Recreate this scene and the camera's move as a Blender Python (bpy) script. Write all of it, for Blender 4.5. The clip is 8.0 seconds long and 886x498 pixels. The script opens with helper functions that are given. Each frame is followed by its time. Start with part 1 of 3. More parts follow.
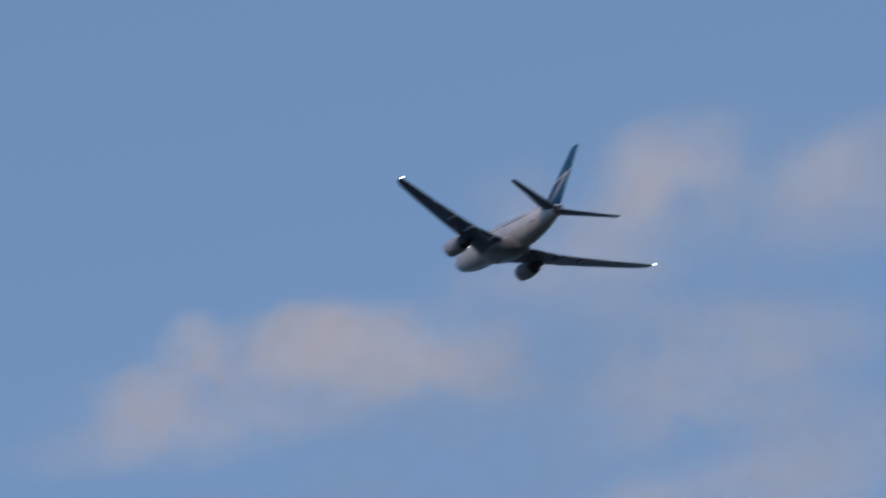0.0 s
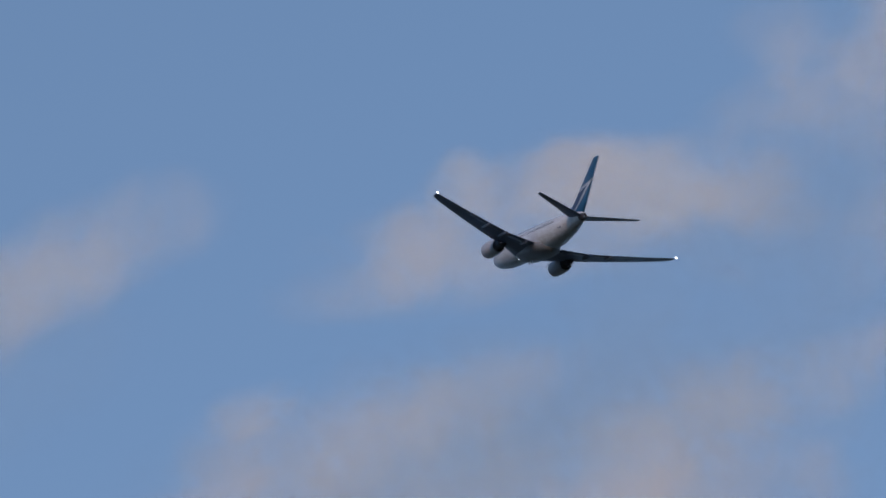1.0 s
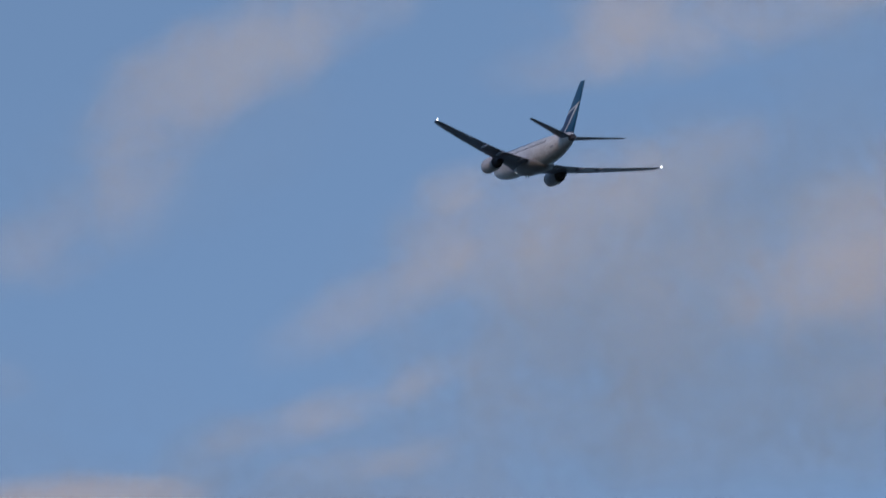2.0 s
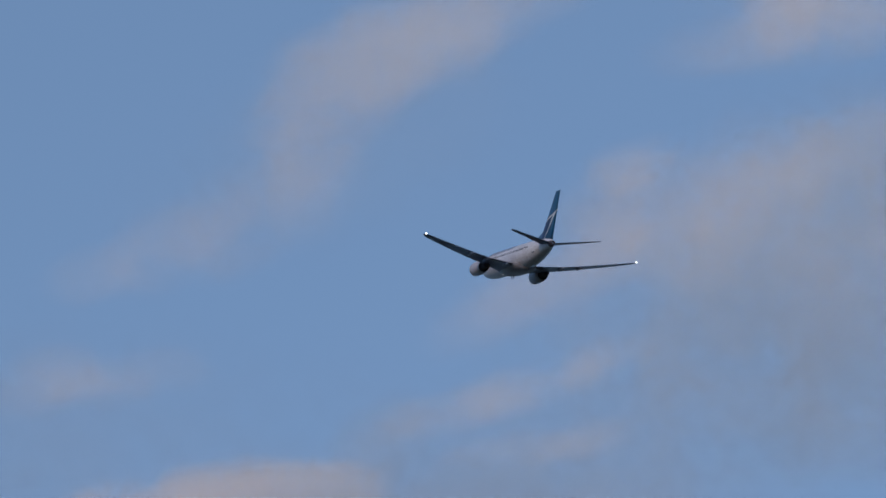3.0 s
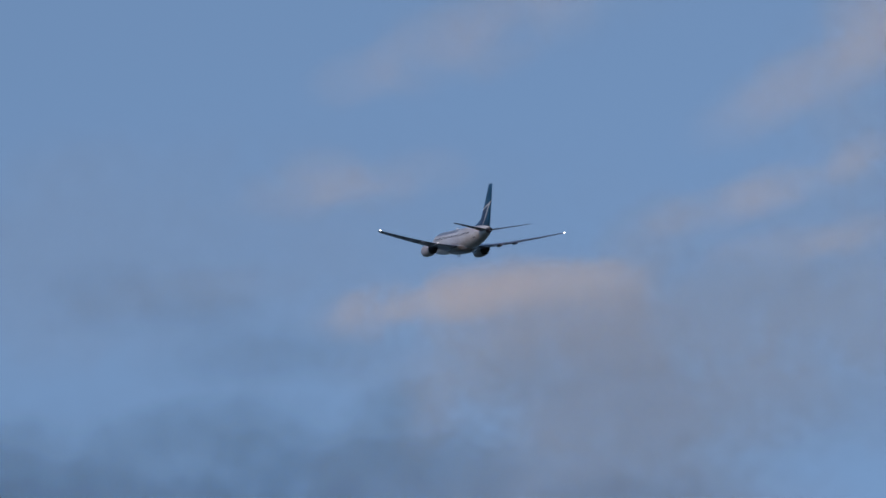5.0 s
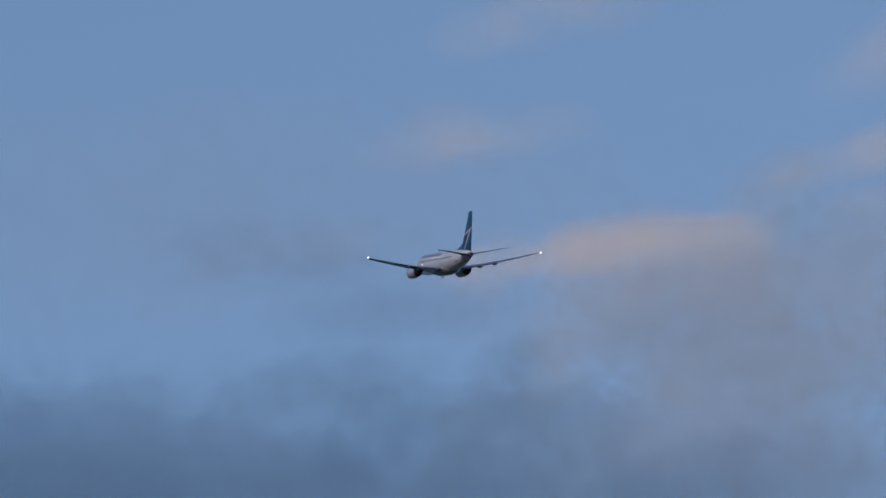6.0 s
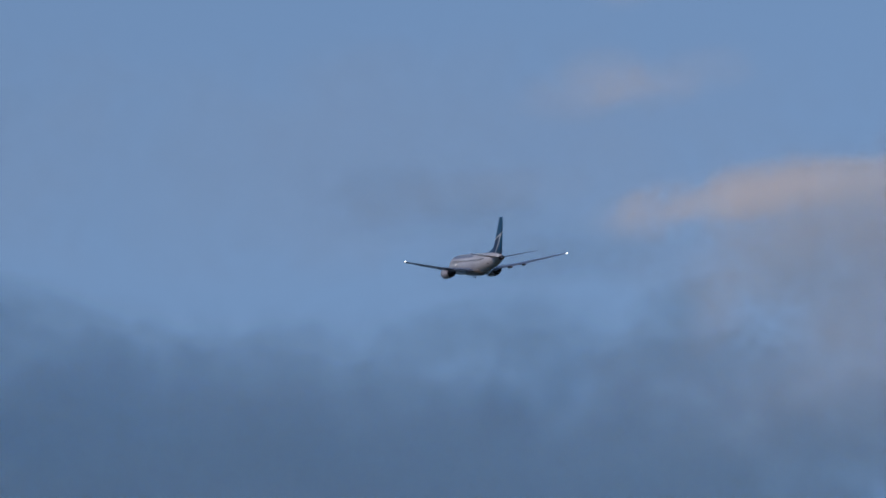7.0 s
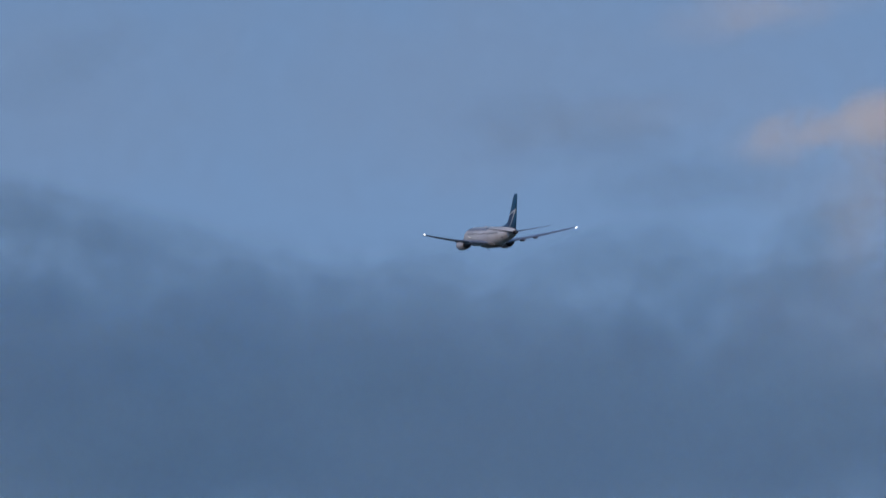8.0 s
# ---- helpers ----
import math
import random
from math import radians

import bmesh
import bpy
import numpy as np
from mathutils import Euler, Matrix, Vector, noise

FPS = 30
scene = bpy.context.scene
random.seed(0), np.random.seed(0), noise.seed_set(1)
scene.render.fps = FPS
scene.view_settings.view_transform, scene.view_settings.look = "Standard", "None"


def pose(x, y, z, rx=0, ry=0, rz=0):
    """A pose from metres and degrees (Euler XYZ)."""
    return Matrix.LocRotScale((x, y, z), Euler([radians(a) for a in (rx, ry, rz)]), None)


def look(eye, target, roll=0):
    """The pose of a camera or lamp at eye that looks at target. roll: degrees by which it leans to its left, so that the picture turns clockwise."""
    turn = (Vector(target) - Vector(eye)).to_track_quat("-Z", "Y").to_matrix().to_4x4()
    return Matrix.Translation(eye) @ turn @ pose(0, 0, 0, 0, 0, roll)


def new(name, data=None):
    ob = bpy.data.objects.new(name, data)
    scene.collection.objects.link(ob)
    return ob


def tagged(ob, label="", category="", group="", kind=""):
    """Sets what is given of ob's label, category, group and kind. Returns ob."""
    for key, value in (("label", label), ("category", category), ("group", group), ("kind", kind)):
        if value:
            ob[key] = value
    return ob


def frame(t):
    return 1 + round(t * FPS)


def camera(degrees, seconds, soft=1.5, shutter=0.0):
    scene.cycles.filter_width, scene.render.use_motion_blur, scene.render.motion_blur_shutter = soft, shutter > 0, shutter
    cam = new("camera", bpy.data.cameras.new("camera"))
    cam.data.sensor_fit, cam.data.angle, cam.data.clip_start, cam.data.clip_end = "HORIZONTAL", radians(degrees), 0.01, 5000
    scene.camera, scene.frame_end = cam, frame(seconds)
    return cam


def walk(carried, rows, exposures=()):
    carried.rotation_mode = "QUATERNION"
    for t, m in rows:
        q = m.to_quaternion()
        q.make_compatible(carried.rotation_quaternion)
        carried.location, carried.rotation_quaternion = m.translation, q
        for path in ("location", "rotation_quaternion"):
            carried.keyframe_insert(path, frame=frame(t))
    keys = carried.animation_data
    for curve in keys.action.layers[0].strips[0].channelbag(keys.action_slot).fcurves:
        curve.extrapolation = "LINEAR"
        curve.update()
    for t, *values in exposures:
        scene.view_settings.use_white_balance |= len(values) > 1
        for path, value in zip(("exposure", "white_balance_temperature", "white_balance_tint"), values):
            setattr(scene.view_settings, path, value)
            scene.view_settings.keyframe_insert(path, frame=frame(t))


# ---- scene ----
cam = camera(8.0, 8.0, soft=1.5, shutter=0.5)
# a hand-held telephoto camera at eye height that pans left and down after the airliner
walk(cam, [
    (0, pose(0, 0, 1.7, 114.994, 0, 0.036) @ pose(0, 0, 0, 0, 0, 0.09)),
    (0.2, pose(0, 0, 1.7, 114.521, 0, 0.998) @ pose(0, 0, 0, 0, 0, 0.07)),
    (0.4, pose(0, 0, 1.7, 114.254, 0, 1.503) @ pose(0, 0, 0, 0, 0, 0.05)),
    (0.5, pose(0, 0, 1.7, 114.134, 0, 1.765) @ pose(0, 0, 0, 0, 0, 0.04)),
    (0.6, pose(0, 0, 1.7, 114.018, 0, 1.974) @ pose(0, 0, 0, 0, 0, -0.02)),
    (0.8, pose(0, 0, 1.7, 113.778, 0, 2.428) @ pose(0, 0, 0, 0, 0, -0.15)),
    (1, pose(0, 0, 1.7, 113.510, 0, 2.715) @ pose(0, 0, 0, 0, 0, -0.27)),
    (1.2, pose(0, 0, 1.7, 112.996, 0, 3.130) @ pose(0, 0, 0, 0, 0, -0.17)),
    (1.4, pose(0, 0, 1.7, 112.178, 0, 3.803) @ pose(0, 0, 0, 0, 0, -0.06)),
    (1.5, pose(0, 0, 1.7, 111.910, 0, 3.972) @ pose(0, 0, 0, 0, 0, -0.01)),
    (1.6, pose(0, 0, 1.7, 111.759, 0, 4.144) @ pose(0, 0, 0, 0, 0, 0.04)),
    (1.7, pose(0, 0, 1.7, 111.630, 0, 4.287) @ pose(0, 0, 0, 0, 0, 0.09)),
    (2.8, pose(0, 0, 1.7, 111.349, 0, 6.112) @ pose(0, 0, 0, 0, 0, 0.00)),
    (3, pose(0, 0, 1.7, 111.298, 0, 6.423) @ pose(0, 0, 0, 0, 0, 0.05)),
    (3.2, pose(0, 0, 1.7, 110.933, 0, 6.735) @ pose(0, 0, 0, 0, 0, 0.06)),
    (3.4, pose(0, 0, 1.7, 110.611, 0, 7.038) @ pose(0, 0, 0, 0, 0, 0.06)),
    (3.5, pose(0, 0, 1.7, 110.518, 0, 7.196) @ pose(0, 0, 0, 0, 0, 0.06)),
    (3.6, pose(0, 0, 1.7, 110.501, 0, 7.376) @ pose(0, 0, 0, 0, 0, 0.05)),
    (3.8, pose(0, 0, 1.7, 110.542, 0, 7.723) @ pose(0, 0, 0, 0, 0, 0.02)),
    (4, pose(0, 0, 1.7, 110.531, 0, 7.852) @ pose(0, 0, 0, 0, 0, -0.01)),
    (4.2, pose(0, 0, 1.7, 110.482, 0, 8.099) @ pose(0, 0, 0, 0, 0, 0.02)),
    (4.4, pose(0, 0, 1.7, 110.214, 0, 8.342) @ pose(0, 0, 0, 0, 0, 0.04)),
    (4.5, pose(0, 0, 1.7, 110.010, 0, 8.437) @ pose(0, 0, 0, 0, 0, 0.06)),
    (4.6, pose(0, 0, 1.7, 109.865, 0, 8.513) @ pose(0, 0, 0, 0, 0, 0.03)),
    (4.7, pose(0, 0, 1.7, 109.747, 0, 8.624) @ pose(0, 0, 0, 0, 0, -0.00)),
    (5.8, pose(0, 0, 1.7, 109.130, 0, 9.885) @ pose(0, 0, 0, 0, 0, -0.13)),
    (6, pose(0, 0, 1.7, 109.067, 0, 10.138) @ pose(0, 0, 0, 0, 0, 0.01)),
    (6.2, pose(0, 0, 1.7, 109.038, 0, 10.404) @ pose(0, 0, 0, 0, 0, -0.04)),
    (6.4, pose(0, 0, 1.7, 109.008, 0, 10.699) @ pose(0, 0, 0, 0, 0, -0.10)),
    (6.5, pose(0, 0, 1.7, 108.932, 0, 10.848) @ pose(0, 0, 0, 0, 0, -0.13)),
    (6.6, pose(0, 0, 1.7, 108.803, 0, 10.991) @ pose(0, 0, 0, 0, 0, -0.09)),
    (6.8, pose(0, 0, 1.7, 108.734, 0, 11.326) @ pose(0, 0, 0, 0, 0, -0.01)),
    (7, pose(0, 0, 1.7, 108.577, 0, 11.670) @ pose(0, 0, 0, 0, 0, 0.07)),
    (7.2, pose(0, 0, 1.7, 108.394, 0, 11.995) @ pose(0, 0, 0, 0, 0, 0.11)),
    (7.4, pose(0, 0, 1.7, 108.154, 0, 12.292) @ pose(0, 0, 0, 0, 0, 0.15)),
    (7.5, pose(0, 0, 1.7, 108.051, 0, 12.409) @ pose(0, 0, 0, 0, 0, 0.17)),
    (7.6, pose(0, 0, 1.7, 107.968, 0, 12.543) @ pose(0, 0, 0, 0, 0, 0.12)),
    (7.8, pose(0, 0, 1.7, 107.880, 0, 12.765) @ pose(0, 0, 0, 0, 0, 0.02)),
    (8, pose(0, 0, 1.7, 107.927, 0, 12.958) @ pose(0, 0, 0, 0, 0, -0.09)),
], exposures=[(0.0, 0.22), (0.4, 0.17), (1.0, 0.13), (8.0, 0.13)])


# ---------------------------------------------------------------- sky, sun, exposure
SUN_LEFT, SUN_UP = 158.0, 20.0       # degrees left of north (+y) and above the horizon

scene.cycles.transparent_max_bounces = 128
sky_world = bpy.data.worlds.new("sky")
scene.world = sky_world
sky_world.use_nodes = True
wn, wl = sky_world.node_tree.nodes, sky_world.node_tree.links
sky_tex = wn.new("ShaderNodeTexSky")
sky_tex.sky_type = "NISHITA"
sky_tex.sun_disc = False
sky_tex.sun_elevation = radians(SUN_UP)
sky_tex.sun_rotation = radians(-SUN_LEFT)
sky_tex.altitude = 400
sky_tex.air_density = 1.0
sky_tex.dust_density = 0.5
sky_tex.ozone_density = 1.7
sky_co, sky_map = wn.new("ShaderNodeTexCoord"), wn.new("ShaderNodeMapping")
sky_map.inputs["Location"].default_value = (0, 0, 0.33)       # an even, hazy sky: little change with height
sky_map.inputs["Scale"].default_value = (1, 1, 0.6)
wl.new(sky_co.outputs["Generated"], sky_map.inputs["Vector"])
wl.new(sky_map.outputs[0], sky_tex.inputs["Vector"])
wl.new(sky_tex.outputs[0], wn["Background"].inputs["Color"])
wn["Background"].inputs["Strength"].default_value = 0.15

sun_data = bpy.data.lights.new("sun", "SUN")
sun_data.energy = 1.05
sun_data.angle = radians(0.6)
sun_data.color = (1.0, 0.62, 0.42)
sun = new("sun", sun_data)
sun.matrix_world = pose(0, 0, 600, 90 - SUN_UP, 0, SUN_LEFT + 180)


# ---------------------------------------------------------------- materials
def nodes_of(name):
    m = bpy.data.materials.new(name)
    m.use_nodes = True
    return m, m.node_tree.nodes, m.node_tree.links, m.node_tree.nodes["Principled BSDF"]


def painted(name, colour, rough=0.35, metal=0.0, wear=0.12, grain=0.8, coat=0.0, stretch=(1, 1, 1)):
    """Paint or metal with soft stains (metres wide) and finer streaks, and a slight relief."""
    m, n, l, b = nodes_of(name)
    co = n.new("ShaderNodeTexCoord")
    mp = n.new("ShaderNodeMapping")
    mp.inputs["Scale"].default_value = stretch
    l.new(co.outputs["Object"], mp.inputs["Vector"])
    big, fine = n.new("ShaderNodeTexNoise"), n.new("ShaderNodeTexNoise")
    big.inputs["Scale"].default_value, big.inputs["Detail"].default_value = grain, 4
    fine.inputs["Scale"].default_value, fine.inputs["Detail"].default_value = grain * 9, 6
    for tex in (big, fine):
        l.new(mp.outputs[0], tex.inputs["Vector"])
    add = n.new("ShaderNodeMath")
    add.operation = "ADD"
    l.new(big.outputs["Fac"], add.inputs[0])
    l.new(fine.outputs["Fac"], add.inputs[1])
    ramp = n.new("ShaderNodeMapRange")
    ramp.inputs["From Min"].default_value, ramp.inputs["From Max"].default_value = 0.7, 1.3
    ramp.inputs["To Min"].default_value, ramp.inputs["To Max"].default_value = 1 - wear, 1 + wear * 0.4
    l.new(add.outputs[0], ramp.inputs["Value"])
    mul = n.new("ShaderNodeVectorMath")
    mul.operation = "MULTIPLY"
    mul.inputs[0].default_value = colour
    l.new(ramp.outputs[0], mul.inputs[1])
    l.new(mul.outputs[0], b.inputs["Base Color"])
    rr = n.new("ShaderNodeMapRange")
    rr.inputs["To Min"].default_value, rr.inputs["To Max"].default_value = rough * 0.8, rough * 1.25
    l.new(fine.outputs["Fac"], rr.inputs["Value"])
    l.new(rr.outputs[0], b.inputs["Roughness"])
    bump = n.new("ShaderNodeBump")
    bump.inputs["Strength"].default_value, bump.inputs["Distance"].default_value = 0.15, 0.02
    l.new(fine.outputs["Fac"], bump.inputs["Height"])
    l.new(bump.outputs[0], b.inputs["Normal"])
    b.inputs["Metallic"].default_value = metal
    b.inputs["Coat Weight"].default_value = coat
    return m


def glowing(name, colour, strength):
    m, n, l, b = nodes_of(name)
    b.inputs["Base Color"].default_value = (0.8, 0.8, 0.8, 1)
    b.inputs["Emission Color"].default_value = (*colour, 1)
    b.inputs["Emission Strength"].default_value = strength
    return m


def vapour(name, colour, shade_colour, tear, edge):
    """Cloud: soft outline from the sheet's own coordinates, torn by noise; the noise also mixes thick and thin vapour."""
    m, n, l, b = nodes_of(name)
    n.remove(b)
    out = n["Material Output"]
    uv = n.new("ShaderNodeUVMap")
    uv.uv_map = "outline"
    length = n.new("ShaderNodeVectorMath")
    length.operation = "LENGTH"
    l.new(uv.outputs[0], length.inputs[0])
    geo = n.new("ShaderNodeNewGeometry")
    tex, soft_tex = n.new("ShaderNodeTexNoise"), n.new("ShaderNodeTexNoise")
    tex.inputs["Scale"].default_value, tex.inputs["Detail"].default_value, tex.inputs["Roughness"].default_value = 0.021, 6, 0.56
    tex.inputs["Distortion"].default_value = 0.3
    soft_tex.inputs["Scale"].default_value, soft_tex.inputs["Detail"].default_value = 0.006, 3
    unit, shift = n.new("ShaderNodeVectorMath"), n.new("ShaderNodeVectorMath")
    unit.operation, shift.operation = "NORMALIZE", "SCALE"
    l.new(geo.outputs["Position"], unit.inputs[0])
    l.new(unit.outputs[0], shift.inputs[0])
    shift.inputs["Scale"].default_value = 4200
    for t in (tex, soft_tex):
        l.new(shift.outputs[0], t.inputs["Vector"])

    def maths(op, a, c):
        k = n.new("ShaderNodeMath")
        k.operation = op
        for i, v in enumerate((a, c)):
            if isinstance(v, (int, float)):
                k.inputs[i].default_value = v
            else:
                l.new(v, k.inputs[i])
        return k.outputs[0]

    torn = maths("MULTIPLY", maths("SUBTRACT", tex.outputs["Fac"], 0.5), 2.2 * tear)
    wide = maths("MULTIPLY", maths("SUBTRACT", soft_tex.outputs["Fac"], 0.5), 1.3 * tear)
    inside = maths("ADD", maths("SUBTRACT", 1.0, length.outputs["Value"]), maths("ADD", torn, wide))
    alpha = n.new("ShaderNodeMapRange")
    alpha.interpolation_type = "SMOOTHSTEP"
    alpha.inputs["From Min"].default_value, alpha.inputs["From Max"].default_value = edge
    l.new(inside, alpha.inputs["Value"])
    # fade to nothing at the sheet's rim, whatever the noise does
    rim = n.new("ShaderNodeMapRange")
    rim.interpolation_type = "SMOOTHSTEP"
    rim.inputs["From Min"].default_value, rim.inputs["From Max"].default_value = 1.48, 0.85
    l.new(length.outputs["Value"], rim.inputs["Value"])
    dens = n.new("ShaderNodeAttribute")
    dens.attribute_type, dens.attribute_name = "OBJECT", "density"
    a = maths("MULTIPLY", maths("MULTIPLY", alpha.outputs[0], rim.outputs[0]), dens.outputs["Fac"])
    mix = n.new("ShaderNodeMix")
    mix.data_type = "RGBA"
    mix.inputs["A"].default_value, mix.inputs["B"].default_value = (*shade_colour, 1), (*colour, 1)
    l.new(soft_tex.outputs["Fac"], mix.inputs["Factor"])
    dif, trl, body = n.new("ShaderNodeBsdfDiffuse"), n.new("ShaderNodeBsdfTranslucent"), n.new("ShaderNodeMixShader")
    l.new(mix.outputs["Result"], dif.inputs["Color"])
    l.new(mix.outputs["Result"], trl.inputs["Color"])
    body.inputs[0].default_value = 0.12
    l.new(dif.outputs[0], body.inputs[1])
    l.new(trl.outputs[0], body.inputs[2])
    clear, mixed = n.new("ShaderNodeBsdfTransparent"), n.new("ShaderNodeMixShader")
    l.new(a, mixed.inputs[0])
    l.new(clear.outputs[0], mixed.inputs[1])
    l.new(body.outputs[0], mixed.inputs[2])
    l.new(mixed.outputs[0], out.inputs["Surface"])
    return m


WHITE = painted("white_paint", (0.63, 0.70, 0.755), 0.38, wear=0.3, grain=0.45, stretch=(0.4, 1, 1))
# mid-grey paint made darker and bluer: underside shade and distance haze are in it
HAZED_GREY = painted("hazed_grey_paint", (0.165, 0.23, 0.37), 0.45, wear=0.25, grain=0.5, stretch=(1.5, 0.5, 1))
NACELLE = painted("nacelle_paint", (0.46, 0.51, 0.58), 0.4, wear=0.15, grain=0.7)
TEAL = painted("teal_paint", (0.008, 0.098, 0.218), 0.4, wear=0.15, grain=0.5)
NAVY = painted("navy_paint", (0.012, 0.045, 0.13), 0.4, wear=0.15, grain=0.5)
LETTER_BLUE = painted("lettering_blue", (0.17, 0.25, 0.38), 0.4)
STROKE = painted("white_emblem_paint", (0.66, 0.72, 0.76), 0.4)
METAL = painted("bare_metal", (0.55, 0.55, 0.56), 0.3, metal=1.0, wear=0.3, grain=2)
SOOT = painted("sooty_metal", (0.085, 0.095, 0.125), 0.55, metal=0.2, wear=0.4, grain=2)
RUBBER = painted("black_rubber", (0.02, 0.02, 0.022), 0.6, wear=0.3)
GLASS = painted("dark_window_glass", (0.09, 0.12, 0.16), 0.15, wear=0.1)
LAMP = glowing("white_lamp", (1.0, 0.95, 0.9), 5)
LAMP_DIM = glowing("cabin_side_lamp", (1.0, 0.93, 0.85), 3.5)
FLASH = glowing("beacon_lamp", (1.0, 0.72, 0.6), 160)
# base colours hold part of the light: warm where sunlit
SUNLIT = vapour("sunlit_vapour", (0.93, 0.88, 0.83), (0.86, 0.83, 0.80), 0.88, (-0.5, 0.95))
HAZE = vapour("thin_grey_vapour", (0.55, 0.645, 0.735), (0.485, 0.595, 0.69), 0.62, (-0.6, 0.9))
# shade and blue distance are put into this darker cloud colour
SHADED = vapour("shaded_vapour", (0.272, 0.46, 0.652), (0.238, 0.426, 0.608), 0.5, (-0.75, 1.1))


def field_material():
    m, n, l, b = nodes_of("fields")
    co = n.new("ShaderNodeTexCoord")
    vor, noi = n.new("ShaderNodeTexVoronoi"), n.new("ShaderNodeTexNoise")
    vor.inputs["Scale"].default_value = 0.004
    noi.inputs["Scale"].default_value, noi.inputs["Detail"].default_value = 0.6, 8
    l.new(co.outputs["Object"], vor.inputs["Vector"])
    l.new(co.outputs["Object"], noi.inputs["Vector"])
    ramp = n.new("ShaderNodeValToRGB")
    ramp.color_ramp.elements[0].color = (0.025, 0.04, 0.018, 1)
    ramp.color_ramp.elements[1].color = (0.07, 0.07, 0.045, 1)
    mix = n.new("ShaderNodeMix")
    mix.data_type, mix.blend_type = "RGBA", "MULTIPLY"
    mix.inputs["Factor"].default_value = 0.5
    l.new(vor.outputs["Color"], ramp.inputs[0])
    l.new(ramp.outputs[0], mix.inputs["A"])
    l.new(noi.outputs["Fac"], mix.inputs["B"])
    l.new(mix.outputs["Result"], b.inputs["Base Color"])
    b.inputs["Roughness"].default_value = 0.9
    return m


# ---------------------------------------------------------------- mesh helpers
def mesh_of(name, bm, material, smooth=True):
    bmesh.ops.recalc_face_normals(bm, faces=bm.faces)
    me = bpy.data.meshes.new(name)
    bm.to_mesh(me)
    bm.free()
    for p in me.polygons:
        p.use_smooth = smooth
    me.materials.append(material)
    return me


def part(name, bm, material, parent, label="", smooth=True):
    ob = new(name, mesh_of(name, bm, material, smooth))
    ob.parent = parent
    if label:
        tagged(ob, label)
    return ob


def rings_mesh(rings, cap=True):
    """A skin over closed rings of points, all of one count."""
    bm = bmesh.new()
    made = [[bm.verts.new(p) for p in ring] for ring in rings]
    n = len(made[0])
    for a, b in zip(made, made[1:]):
        for i in range(n):
            bm.faces.new((a[i], a[(i + 1) % n], b[(i + 1) % n], b[i]))
    if cap:
        bm.faces.new(made[0])
        bm.faces.new(made[-1])
    return bm


def at(s, y, z):
    """A point of the airliner: s metres behind the nose, y to its left, z above its axis. Its own x points forward."""
    return (15.0 - s, y, z)


# ---------------------------------------------------------------- the ground and the clouds
def build_ground():
    bm = bmesh.new()
    rings = [0, 30, 150, 600, 1500, 3000, 4900]
    prev = [bm.verts.new((0, 0, 0))]
    for r in rings[1:]:
        ring = []
        for i in range(48):
            a = 2 * math.pi * i / 48
            h = noise.noise(Vector((math.cos(a) * r, math.sin(a) * r, 0)) / 400) * min(r / 400, 3.0)
            ring.append(bm.verts.new((r * math.cos(a), r * math.sin(a), h)))
        for i in range(48):
            j = (i + 1) % 48
            if len(prev) == 1:
                bm.faces.new((prev[0], ring[i], ring[j]))
            else:
                bm.faces.new((prev[i], ring[i], ring[j], prev[j]))
        prev = ring
    g = new("ground", mesh_of("ground", bm, field_material()))
    tagged(g, "wide flat fields of dry grass and crops", "ground", kind="structure")


FAR = 3900.0
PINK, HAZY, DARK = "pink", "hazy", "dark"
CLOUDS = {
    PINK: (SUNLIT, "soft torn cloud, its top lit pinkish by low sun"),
    HAZY: (HAZE, "thin grey veil of cloud and painted haze over blue sky"),
    DARK: (SHADED, "dark blue-grey cloud, its shade put into the colour, with a blurred edge"),
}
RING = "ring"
# unseen ring of cloud, added to block light from the low sky
CLOUDS[RING] = (SHADED, "unseen dark cloud bank added low along the horizon to dim sky light")
THIN = {RING: 0.4, PINK: 0.25, HAZY: 0.28, DARK: 0.4}        # how much one shell may hide
billow_count = [0]


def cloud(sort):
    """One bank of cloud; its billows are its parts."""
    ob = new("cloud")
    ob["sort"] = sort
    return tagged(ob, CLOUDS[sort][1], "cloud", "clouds")


